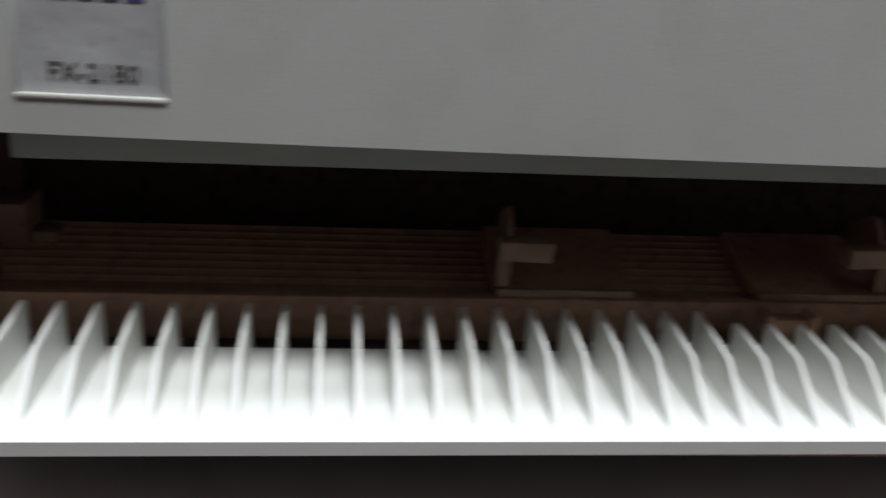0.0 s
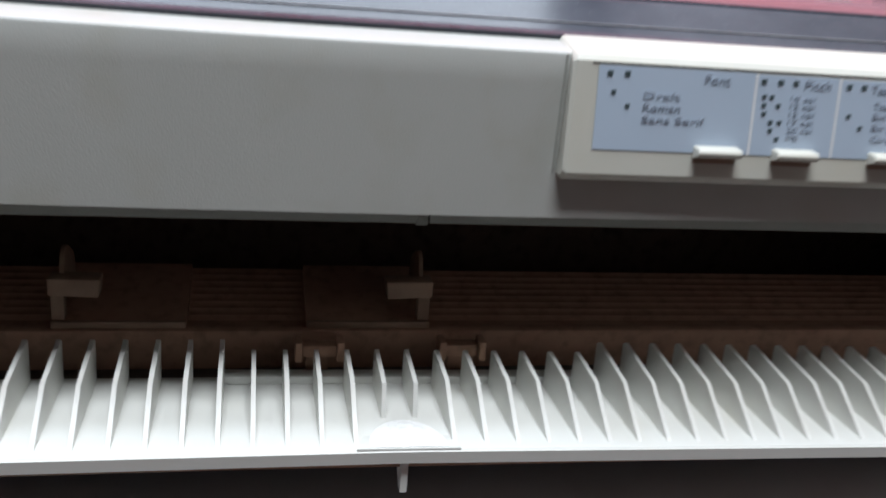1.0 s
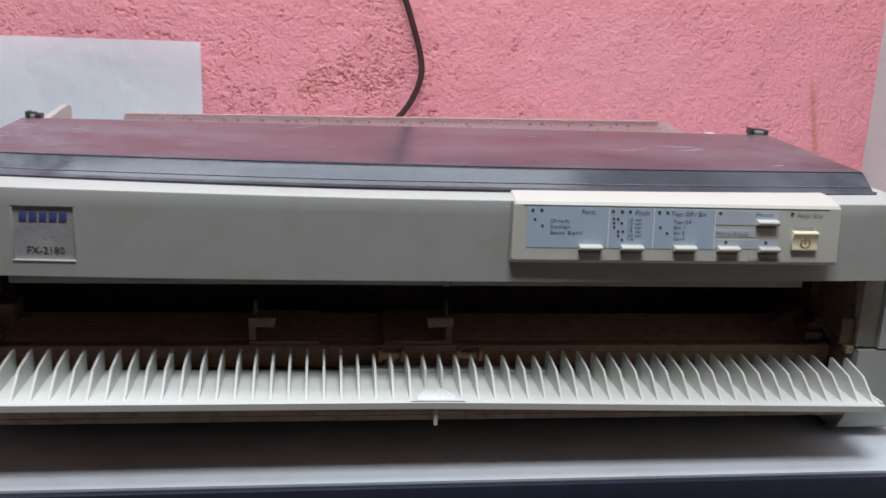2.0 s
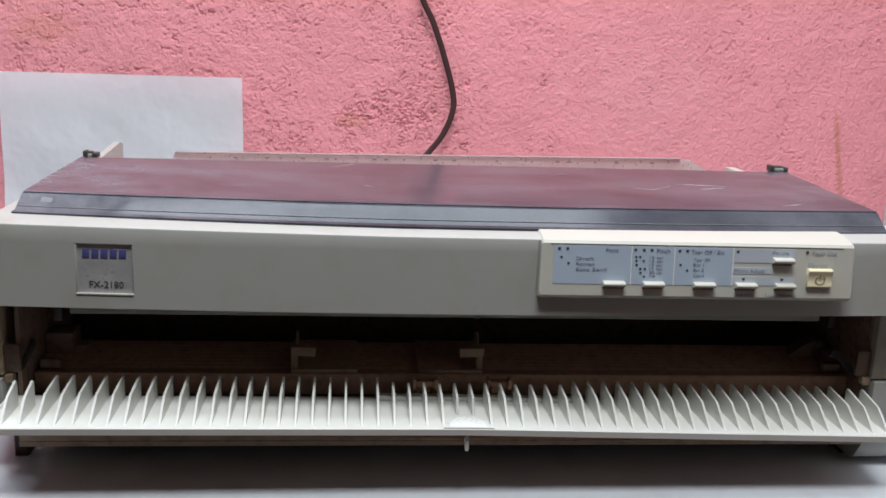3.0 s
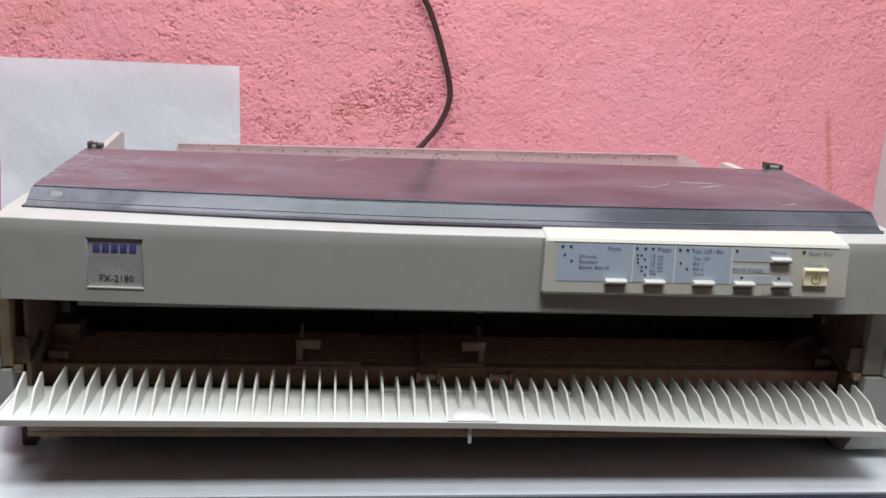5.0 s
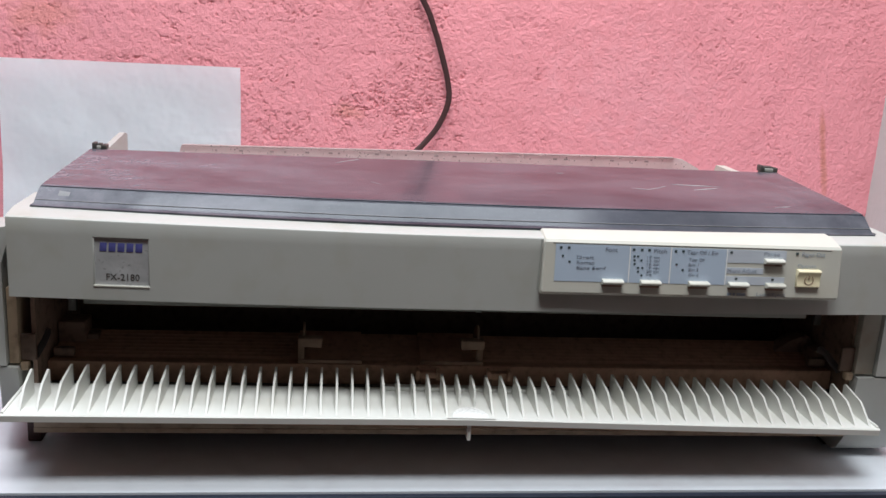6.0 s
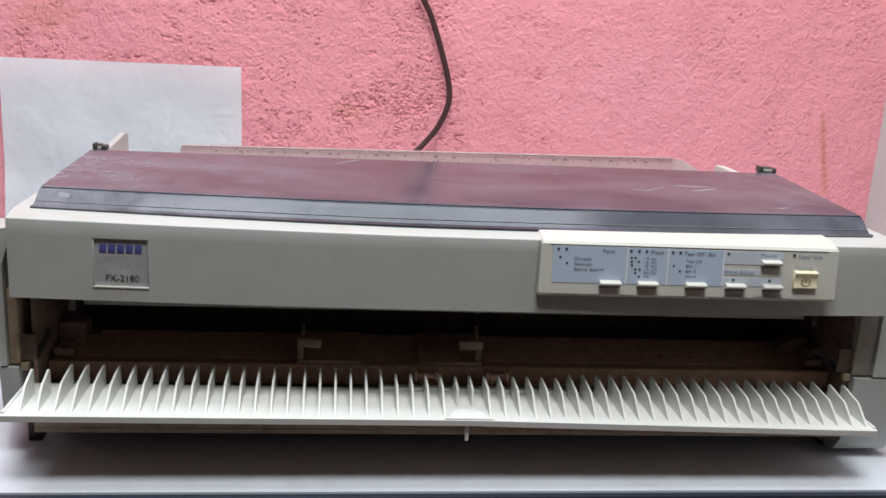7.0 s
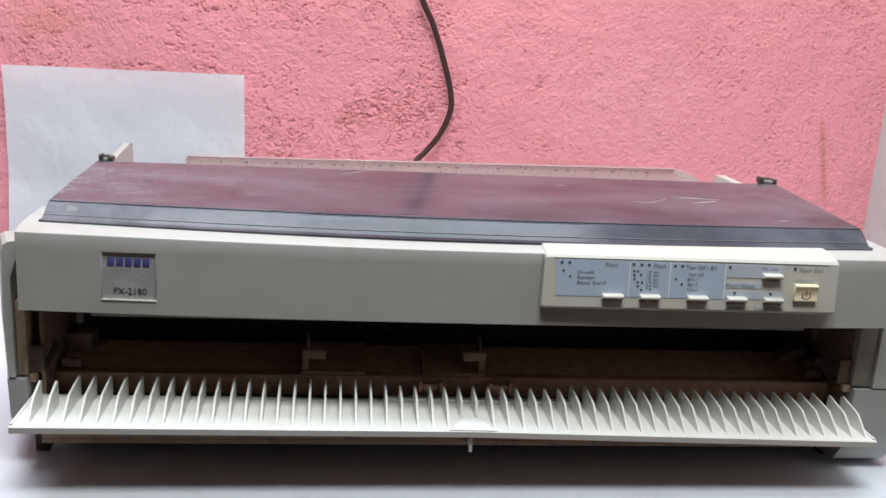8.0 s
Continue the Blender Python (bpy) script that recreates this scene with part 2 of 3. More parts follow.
def tube(points, radius, flat=1.0, sides=10):
    """A round or flattened cord through points, smoothed."""
    pts = [Vector(p) for p in points]
    path = []
    for i in range(len(pts) - 1):
        p0, p1, p2, p3 = pts[max(i - 1, 0)], pts[i], pts[i + 1], pts[min(i + 2, len(pts) - 1)]
        for k in range(8):
            t = k / 8
            path.append(0.5 * ((2 * p1) + (p2 - p0) * t + (2 * p0 - 5 * p1 + 4 * p2 - p3) * t * t + (3 * p1 - p0 - 3 * p2 + p3) * t ** 3))
    path.append(pts[-1])
    rings = []
    for i, p in enumerate(path):
        d = (path[min(i + 1, len(path) - 1)] - path[max(i - 1, 0)]).normalized()
        u = d.cross(Vector((0, 1, 0))).normalized()
        w = d.cross(u).normalized()
        rings.append([p + u * math.cos(2 * math.pi * k / sides) * radius + w * math.sin(2 * math.pi * k / sides) * radius * flat for k in range(sides)])
    return loft(rings)


def empty(name, label, category, group="", kind=""):
    return tagged(new(name), label, category, group, kind)


def lettering(text, x, z, height, material, parent, y, width=None, lean=0.0):
    """Printed words on a face that looks towards -y; x is the left end, z the base line."""
    cu = bpy.data.curves.new("lettering", "FONT")
    cu.body, cu.size, cu.extrude, cu.resolution_u = text, height * 1.37, 0.00008, 2
    ob = new("lettering", cu)
    me = bpy.data.meshes.new_from_object(ob.evaluated_get(bpy.context.evaluated_depsgraph_get()))
    bpy.data.objects.remove(ob)
    bpy.data.curves.remove(cu)
    xs = [v.co.x for v in me.vertices]
    s = width / (max(xs) - min(xs)) if width else 1.0
    x_min = min(xs)
    for v in me.vertices:
        v.co = Vector((x + (v.co.x - x_min) * s, y - v.co.z, z + v.co.y))
    me.materials.clear()
    me.materials.append(material)
    out = new("lettering", me)
    out.parent = parent
    return out


# ---- setting ----
def structure(name, bm, material, label):
    return tagged(part(name, bm, material), label, name.split("_")[0], kind="structure")


WALL_Y, SIDE_X = 0.641, 0.652


def smooth_noise(nx, nz, cell, rng):
    gx, gz = int(nx / cell) + 3, int(nz / cell) + 3
    g = rng.random((gz, gx))
    u, v = np.arange(nx) / cell, np.arange(nz) / cell
    i, j = u.astype(int), v.astype(int)
    fu, fv = u - i, v - j
    fu, fv = fu * fu * (3 - 2 * fu), fv * fv * (3 - 2 * fv)
    a = g[j][:, i] * (1 - fu) + g[j][:, i + 1] * fu
    b = g[j + 1][:, i] * (1 - fu) + g[j + 1][:, i + 1] * fu
    return a * (1 - fv[:, None]) + b * fv[:, None] - 0.5


def plaster_wall():
    """Rough hand-thrown plaster with short curved crevices and chips: the seen stretch is real relief, the rest is a plain slab."""
    step, x0, z0, nx, nz = 0.001, -0.66, 0.04, 1316, 400
    rng = np.random.default_rng(4)

    def field(*cells):
        return sum(a * smooth_noise(nx, nz, c, rng) for c, a in cells)

    h = field((150, 0.0030), (50, 0.0014), (17, 0.0008), (7, 0.0007), (3.2, 0.0007), (2, 0.0005))
    cluster = field((110, 1.0), (36, 0.8), (14, 0.5))
    xs, zs = x0 + np.arange(nx) * step, z0 + np.arange(nz) * step
    # a curved scar of deeper chips, with looser ones round it
    sx, sz = (xs[None] + 0.056) / 0.050, (zs[:, None] - 0.168) / 0.028
    scar = np.exp(-((np.hypot(sx, sz) - 0.85) / 0.22) ** 2) * (sz > -0.4) + 0.6 * np.exp(-((xs[None] + 0.01) / 0.05) ** 2 - ((zs[:, None] - 0.19) / 0.02) ** 2)
    # crevices follow the zero lines of a noise, broken up by others
    for cell, width, depth, share in ((4.2, 0.07, 0.0020, 0.31), (6.5, 0.05, 0.0024, 0.37), (3.2, 0.08, 0.0013, 0.25)):
        line = field((cell, 1.0), (cell / 2, 0.35))
        gate = field((cell * 1.6, 1.0), (cell * 0.8, 0.5)) + 0.62 * cluster + 0.09 * scar - 0.32 * xs[None] - share
        h -= depth * np.exp(-(line / width) ** 2) * np.clip(gate / 0.10, 0, 1)
    pit = field((4, 1.0), (2.2, 0.5)) + 0.25 * cluster + 0.15 * scar
    h -= 0.0014 * np.clip((pit - 0.56) / 0.12, 0, 1)
    co = np.empty((nz, nx, 3), dtype=np.float32)
    co[..., 0], co[..., 1], co[..., 2] = xs[None], WALL_Y - h, zs[:, None]
    idx = np.arange(nx * nz, dtype=np.int32).reshape(nz, nx)
    faces = np.stack([idx[:-1, :-1], idx[:-1, 1:], idx[1:, 1:], idx[1:, :-1]], -1).reshape(-1)
    me = bpy.data.meshes.new("wall_back")
    me.vertices.add(nx * nz)
    me.vertices.foreach_set("co", co.reshape(-1))
    me.loops.add(len(faces))
    me.loops.foreach_set("vertex_index", faces)
    me.polygons.add(len(faces) // 4)
    me.polygons.foreach_set("loop_start", np.arange(0, len(faces), 4, dtype=np.int32))
    me.update(calc_edges=True)
    me.validate()
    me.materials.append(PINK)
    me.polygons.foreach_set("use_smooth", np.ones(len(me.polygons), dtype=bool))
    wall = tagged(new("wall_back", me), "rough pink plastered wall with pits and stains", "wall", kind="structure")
    slab = part("wall_slab", join(box(-2.0, 0.9, WALL_Y + 0.012, WALL_Y + 0.15, -0.75, 1.7), box(-2.0, -0.659, WALL_Y, WALL_Y + 0.012, -0.75, 1.7),
                                  box(-0.659, SIDE_X, WALL_Y, WALL_Y + 0.012, 0.438, 1.7), box(-0.659, SIDE_X, WALL_Y, WALL_Y + 0.012, -0.75, 0.041)), PINK, wall)
    return wall


plaster_wall()
structure("wall_right", box(SIDE_X, SIDE_X + 0.12, -0.45, WALL_Y, -0.75, 1.7), WHITEWALL, "off-white painted side wall meeting the pink wall")
# unseen and dark on purpose, so that less light bounces onto the printer
structure("wall_right_far", box(SIDE_X, SIDE_X + 0.12, -2.2, -0.452, -0.75, 1.7), ROOM, "unseen dark stretch of wall added to cut bounce light")
structure("wall_left", box(-2.1, -2.0, -2.2, WALL_Y, -0.75, 1.7), ROOM, "plain painted wall closing the room")
# the opening is made up; it lets a little sky light in as fill
structure("wall_front", join(box(-2.0, -0.85, -2.2, -2.1, -0.75, 1.7), box(0.45, SIDE_X, -2.2, -2.1, -0.75, 1.7), box(-0.85, 0.45, -2.2, -2.1, -0.75, 0.2), box(-0.85, 0.45, -2.2, -2.1, 1.3, 1.7)), ROOM, "plain unseen wall with an opening added for sky fill")
structure("ceiling", box(-2.1, SIDE_X + 0.12, -2.2, WALL_Y + 0.15, 1.7, 1.8), ROOM, "plain painted ceiling")
structure("floor", box(-2.1, SIDE_X + 0.12, -2.2, WALL_Y + 0.15, -0.85, -0.75), FLOORM, "dark cement floor")

# ---- table ----
table = empty("table", "white laminate table top with a dark edge band", "table")
TZ = -0.011
TY0, TY1 = -0.0155, -0.0112
outline = [(-1.3, TY0 - 0.003), (SIDE_X - 0.004, TY1 + 0.001), (SIDE_X - 0.004, WALL_Y - 0.012), (-1.3, WALL_Y - 0.012)]
part("tabletop", loft([[(x, y, z) for x, y in outline] for z in (TZ - 0.026, TZ)]), TABLE, table)
part("edge_band", bev(loft([[(x, y, z) for x, y in [(-1.3, TY0 - 0.009), (SIDE_X - 0.004, TY1 - 0.005), (SIDE_X - 0.004, TY1 + 0.0005), (-1.3, TY0 - 0.0035)]] for z in (TZ - 0.030, TZ - 0.001)]), 0.001), EDGE, table, "dark blue edge band")
for lx, ly in ((-1.25, 0.02), (0.60, 0.02), (-1.25, 0.58), (0.60, 0.58)):
    part("leg", box(lx - 0.025, lx + 0.025, ly - 0.025, ly + 0.025, -0.75, TZ - 0.0265, 0.003), EDGE, table)

# ---- sheet of paper standing against the wall ----
bm = bmesh.new()
nx, nz = 60, 48
grid = []
for j in range(nz + 1):
    row = []
    for i in range(nx + 1):
        u, v = i / nx, j / nz
        x = -0.5045 + 0.2905 * u + 0.0015 * math.sin(3 * v)
        y = 0.6285 - 0.012 * (1 - v) ** 2 + 0.0022 * math.sin(5 * u + 2 * v) * math.cos(3 * v) + 0.0030 * noise.noise((u * 3.5, v * 3.5, 0.3)) + 0.0016 * abs(((u * 1.3 + v * 0.9) % 0.6) - 0.3)
        row.append(bm.verts.new((x, y, TZ + 0.0004 + (0.2316 + 0.0018 * u) * v)))
    grid.append(row)
for j in range(nz):
    for i in range(nx):
        bm.faces.new((grid[j][i], grid[j][i + 1], grid[j + 1][i + 1], grid[j + 1][i]))
bmesh.ops.solidify(bm, geom=bm.faces[:], thickness=0.0003)
tagged(part("sheet_of_paper", bm, PAPER), "white sheet of paper leaning on the pink wall", "paper")

# ---- cable ----
tagged(part("power_cable", tube([(-0.012, 0.626, 0.48), (-0.004, 0.626, 0.40), (0.0035, 0.626, 0.335), (0.0205, 0.627, 0.2985), (0.0358, 0.628, 0.2575), (0.0480, 0.628, 0.2155), (0.0488, 0.626, 0.19),
                                 (0.0372, 0.624, 0.1605), (0.0192, 0.620, 0.1375), (0.0055, 0.61, 0.124), (-0.005, 0.58, 0.10), (-0.01, 0.50, 0.05), (-0.01, 0.40, 0.045)], 0.0037, 0.45), RUBBER),
       "dark brown flat cable hanging down the pink wall", "cable")

# ---- printer ----
printer = empty("dot_matrix_printer", "aged cream wide-carriage printer with its front tray open, on the table", "printer")


def bow(x):
    """The front is bowed outwards along its length."""
    return 0.097 * x * x


def lift(x):
    """Raises the panel and cover a little towards one end to fit the camera's view."""
    return 0.0018 * min(1.0, max(0.0, (-x - 0.05) / 0.24))


def spread(x0, x1, n):
    return [x0 + (x1 - x0) * i / n for i in range(n + 1)]


# front panel: a bowed shell with rounded top edge
prof = [(0.0, 0.1138), (0.0, 0.1226), (0.0, 0.1548), (0.0, 0.1628), (0.0003, 0.1636), (0.0010, 0.1641), (0.0025, 0.1645), (0.016, 0.1668), (0.062, 0.1672), (0.062, 0.1645), (0.012, 0.160), (0.005, 0.155), (0.0035, 0.1144), (0.003, 0.1136)]
bx0, bx1, bz0, bz1 = -0.2445, -0.2095, 0.1226, 0.1548
cols = sorted([x for x in spread(-0.2968, 0.2992, 48) if min(abs(x - bx0), abs(x - bx1)) > 0.003] + [bx0, bx1])
bm = loft([[(x, bow(x) + y, z + lift(x) * (z > 0.158)) for y, z in prof] for x in cols])
for f in list(bm.faces):
    c = f.calc_center_median()
    if bx0 < c.x < bx1 and bz0 < c.z < bz1 and c.y < bow(c.x) + 0.001:
        bm.faces.remove(f)
panel = part("front_panel", bm, CREAM, printer, "cream plastic front panel with yellowing")
for xe in (-0.2968, 0.2992):
    s = 1 if xe < 0 else -1
    part("end_cap", bev(loft([[(xe + s * dx, bow(xe) + y, z + lift(xe) * (z > 0.158)) for y, z in ((0.0012, 0.1142), (0.0012, 0.1625), (0.012, 0.1655), (0.055, 0.166), (0.055, 0.1142))] for dx in (0.0006, 0.0030)]), 0.0003), CREAM, panel)

# badge sunk into the panel front: frame, silver plate, printed marks as plain shapes
by = bow(-0.227)
deep = by + 0.0016
badge = part("badge", box(bx0 - 0.0002, bx1 + 0.0002, deep, deep + 0.0008, bz0 - 0.0002, bz1 + 0.0002), SILVER, printer, "silver badge plate with worn printing, sunk into the panel")
for xa, xb, za, zb in ((bx0 - 0.0006, bx0 + 0.0010, bz0, bz1), (bx1 - 0.0006, bx1 + 0.0006, bz0, bz1), (bx0 + 0.0011, bx1 - 0.0007, bz1 - 0.0003, bz1 + 0.0006)):
    part("recess_wall", box(xa, xb, by + 0.0003, deep - 0.0001, za, zb, 0.0002), CREAM, badge)
part("badge_rim", box(bx0, bx1, by - 0.0006, deep - 0.0001, bz0 - 0.0002, bz0 + 0.0010, 0.0004), BEZEL, badge, "pale lower rim")
for i in range(5):
    xa = bx0 + 0.0040 + i * 0.0055
    part("logo_block", bev(loft([[(x, y, z) for x, z in ((xa, 0.1453), (xa + 0.0043, 0.1453), (xa + 0.0047, 0.1510), (xa + 0.0004, 0.1510))] for y in (deep - 0.0003, deep + 0.0001)]), 0.0001), BLUEINK, badge, "violet-blue printed block")
lettering("FX-2180", bx0 + 0.0078, 0.1266, 0.0046, DARKGREY, badge, deep - 0.0002, 0.0206)
for ob in [badge] + list(badge.children):
    # the badge follows the bow of the panel
    for v in ob.data.vertices:
        v.co.y += 2 * 0.097 * -0.227 * (v.co.x + 0.227)


# control panel, standing proud of the front
FACE_T, FACE_B = -0.0032, -0.0064


def mx(x):
    return -0.092 + (x + 0.092) * 1.007


def mz(z):
    return 0.2911 + (z - 0.2911) * 1.007


def face_y(z):
    return FACE_B + (FACE_T - FACE_B) * (z - 0.129) / 0.034


side = [(FACE_B + 0.0008, 0.1284), (FACE_B, 0.1296), (FACE_T, 0.1624), (FACE_T + 0.0014, 0.1641), (0.012, 0.1678), (0.03, 0.1682), (0.03, 0.160), (0.006, 0.150), (0.006, 0.1275), (-0.003, 0.1270)]
secs = []
for x in (0.0412, 0.0422, 0.12, 0.18, 0.2468, 0.2478):
    inset = 0.0008 if x in (0.0412, 0.2478) else 0.0
    ring = []
    for y, z in side:
        lean = 0.0007 * (z - 0.129) / 0.036 if x < 0.05 else 0.0
        ring.append((x + lean, y + inset, z - inset * (1 if z > 0.15 else -1)))
    secs.append(ring)
control = part("control_panel", loft(secs), BEZEL, printer, "cream control panel with blue label film and push buttons")


part("seam", loft([[(x + d + 0.0007 * (z - 0.129) / 0.036, bow(0.04) - 0.0004, z) for z in (0.1290, 0.1635)] + [(x + d + 0.0007 * (z - 0.129) / 0.036, bow(0.04) + 0.002, z) for z in (0.1635, 0.1290)] for x in (0.0398,) for d in (0.0, 0.0006)]), BARGREY, control)


def plate(name, x0, x1, z0, z1, material, lift=0.0003, label=""):
    """A thin flat piece lying on the control panel's leaning face."""
    d = 0.0004
    x0, x1, z0, z1 = mx(x0), mx(x1), mz(z0), mz(z1)
    return part(name, loft([[(x, face_y(z) + o, z) for x, z in ((x0, z0), (x1, z0), (x1, z1), (x0, z1))] for o in (d, -lift)]), material, control, label)


# dark strip drawn in place of the shade under the recess's top edge
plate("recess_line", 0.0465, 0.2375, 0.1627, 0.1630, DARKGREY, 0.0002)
plate("label_film", 0.0485, 0.0978, 0.1380, 0.1622, LABEL, label="blue printed label film")
plate("label_film", 0.0988, 0.1256, 0.1380, 0.1620, LABEL, label="blue printed label film")
plate("label_film", 0.1266, 0.1640, 0.1380, 0.1618, LABEL, label="blue printed label film")
plate("label_film", 0.1650, 0.2058, 0.1530, 0.1618, LABELGREY, label="worn grey-blue label film")
plate("label_film", 0.1650, 0.1905, 0.1458, 0.1498, LABELGREY, label="worn grey-blue label film")
plate("label_film", 0.1650, 0.2058, 0.1384, 0.1440, LABELGREY, label="worn grey-blue label film")
for x in (0.0983, 0.1261, 0.1645):
    plate("divider_line", x - 0.0004, x + 0.0004, 0.1380, 0.1620, WHITEINK)

for x, z in ((0.0519, 0.1601), (0.0572, 0.1602), (0.0534, 0.1548), (0.0580, 0.1510), (0.1006, 0.1600), (0.1061, 0.1600), (0.1111, 0.1600), (0.1012, 0.1556), (0.1037, 0.1556), (0.1014, 0.1531), (0.1061, 0.1531),
             (0.1017, 0.1506), (0.1042, 0.1481), (0.1071, 0.1481), (0.1044, 0.1456), (0.1069, 0.1431), (0.1291, 0.1598), (0.1342, 0.1598), (0.1302, 0.1510), (0.1346, 0.1475), (0.1673, 0.1600), (0.2133, 0.1603), (0.1720, 0.1424), (0.1975, 0.1424)):
    r = 0.00085 if z > 0.1585 or z < 0.143 else 0.00068
    plate("indicator", x - r, x + r, z - r * 0.85, z + r * 0.85, LED, 0.0006)

WORDS = [("Font", 0.0816, 0.1582, 0.0032, 0.0082, INK), ("Draft", 0.0628, 0.1532, 0.0024, 0.0116, INKSOFT), ("Roman", 0.0629, 0.1496, 0.0026, 0.0118, INK), ("Sans Serif", 0.0629, 0.1462, 0.0024, 0.0200, INK),
         ("Pitch", 0.1142, 0.1582, 0.0032, 0.0088, INK), ("10 cpi", 0.1100, 0.1548, 0.0018, 0.0085, INKSOFT), ("12 cpi", 0.1100, 0.1525, 0.0018, 0.0085, INKSOFT), ("15 cpi", 0.1100, 0.1501, 0.0018, 0.0085, INKSOFT),
         ("17 cpi", 0.1100, 0.1477, 0.0018, 0.0085, INKSOFT), ("20 cpi", 0.1100, 0.1453, 0.0018, 0.0085, INKSOFT), ("PS", 0.1100, 0.1429, 0.0018, 0.0040, INKSOFT),
         ("Tear Off / Bin", 0.1368, 0.1580, 0.0030, 0.0215, INK), ("Tear Off", 0.1385, 0.1535, 0.0024, 0.0110, INKSOFT), ("Bin 1", 0.1385, 0.1502, 0.0023, 0.0068, INK), ("Bin 2", 0.1387, 0.1468, 0.0023, 0.0068, INK), ("Card", 0.1387, 0.1434, 0.0023, 0.0070, INKSOFT),
         ("Pause", 0.1900, 0.1584, 0.0028, 0.0110, INKSOFT), ("Micro Adjust", 0.1655, 0.1466, 0.0030, 0.0205, INKSOFT), ("Paper Out", 0.2166, 0.1586, 0.0032, 0.0165, INKSOFT), ("Operate", 0.2142, 0.1508, 0.0030, 0.0132, INKSOFT), ("Load/Eject", 0.1872, 0.1312, 0.0024, 0.0205, INK)]
for text, x, z, h, w, m in WORDS:
    lettering(text, mx(x), mz(z), h, m, control, face_y(mz(z) + h / 2) - 0.0006, w)
for xa, w in ((0.1668, 0.0030), (0.1708, 0.0016), (0.1734, 0.0060)):
    plate("worn_print", xa, xa + w, 0.1310, 0.1328, INKSOFT)


def key(x0, x1, zt, zb):
    """A push key: a wedge with a bright rounded lip."""
    x0, x1, zt, zb = mx(x0), mx(x1), mz(zt), mz(zb)
    fy = face_y(zt)
    o = [(fy + 0.001, zt), (fy - 0.0042, zt - 0.0005), (fy - 0.0050, zt - 0.0016), (fy - 0.0046, zt - 0.0031), (fy - 0.0012, zb + 0.0026), (fy + 0.001, zb + 0.0022)]
    # dark plate paints the shadow that the key throws on the face
    part("key_slot", box(x0 + 0.0004, x1 - 0.0004, face_y(zb) - 0.0005, face_y(zb) + 0.002, zb + 0.0011, zb + 0.0040), DARKBROWN, control, "dark plate standing in for the shade under the button")
    return part("push_button", extrude_x(o, x0, x1, 0.00035), BEZEL, control, "cream push button")


for x0, x1 in ((0.0803, 0.0944), (0.1060, 0.1197), (0.1389, 0.1529), (0.1665, 0.1802), (0.1926, 0.2057)):
    key(x0, x1, 0.1404, 0.1340)
key(0.1903, 0.2037, 0.1567, 0.1503)
fy = face_y(0.1425)
pz0, pz1, px0, px1 = mz(0.1370), mz(0.1500), mx(0.2138), mx(0.2300)
dished = [(fy + 0.001, pz1), (fy - 0.0026, pz1 - 0.0002)] + [(fy - 0.0034 + 0.0011 * math.sin(math.pi * i / 6), pz1 - 0.0012 - (pz1 - pz0 - 0.0030) * i / 6) for i in range(7)] + [(fy - 0.0022, pz0 + 0.0010), (fy + 0.001, pz0)]
power = part("power_button", extrude_x(dished, px0, px1, 0.0003), YELLOW, control, "yellowed square power button with a dished face")
ring = tube([(mx(0.2219) + 0.0030 * math.sin(a), fy - 0.0031, mz(0.1433) + 0.0032 * math.cos(a)) for a in [0.6 + (2 * math.pi - 1.2) * i / 14 for i in range(15)]], 0.0004, 0.5, 6)
part("power_symbol", join(ring, box(mx(0.2219) - 0.0004, mx(0.2219) + 0.0004, fy - 0.0033, fy - 0.0022, 0.1428, 0.1460)), AGED, control, "worn power symbol")

# smoked dust cover
xs = spread(-1, 1, 40)


def cover_row(y, z0, z1, half):
    return [Vector((u * half, y(u * half), z0 + (z1 - z0) * (u + 1) / 2 + (lift(u * half) if z0 < 0.17 else 0.0))) for u in xs]


def base_y(x):
    return 0.0145 + 0.15 * x * x


rows = [cover_row(lambda x: base_y(x) - 0.0024, 0.1680, 0.1676, 0.2865), cover_row(lambda x: base_y(x) - 0.0012, 0.1684, 0.1680, 0.2862), cover_row(base_y, 0.1690, 0.1686, 0.2850), cover_row(lambda x: base_y(x) + 0.0120, 0.1783, 0.1777, 0.2846),
        cover_row(lambda x: base_y(x) + 0.0138, 0.1793, 0.1787, 0.2840), cover_row(lambda x: base_y(x) + 0.0175, 0.1798, 0.1792, 0.2842), cover_row(lambda x: 0.105, 0.1803, 0.1808, 0.2870), cover_row(lambda x: 0.192, 0.1812, 0.1838, 0.2895)]
bm = bmesh.new()
vr = [[bm.verts.new(p) for p in r] for r in rows]
for a, b in zip(vr, vr[1:]):
    for i in range(len(xs) - 1):
        bm.faces.new((a[i], a[i + 1], b[i + 1], b[i]))
for i, s in ((0, -1), (len(xs) - 1, 1)):
    skirt = [bm.verts.new((r[i].co.x + s * 0.0035, r[i].co.y, 0.168)) for r in vr[2:]]
    for k in range(len(skirt) - 1):
        bm.faces.new((vr[2 + k][i], vr[3 + k][i], skirt[k + 1], skirt[k]))
back = [bm.verts.new((v.co.x, v.co.y + 0.003, 0.169)) for v in vr[-1]]
for i in range(len(xs) - 1):
    bm.faces.new((vr[-1][i], vr[-1][i + 1], back[i + 1], back[i]))
bmesh.ops.recalc_face_normals(bm, faces=bm.faces[:])
bmesh.ops.solidify(bm, geom=bm.faces[:], thickness=0.0018)
cover = part("dust_cover", bm, SMOKE, printer, "smoked plastic dust cover with dust and scratches", 0.12)
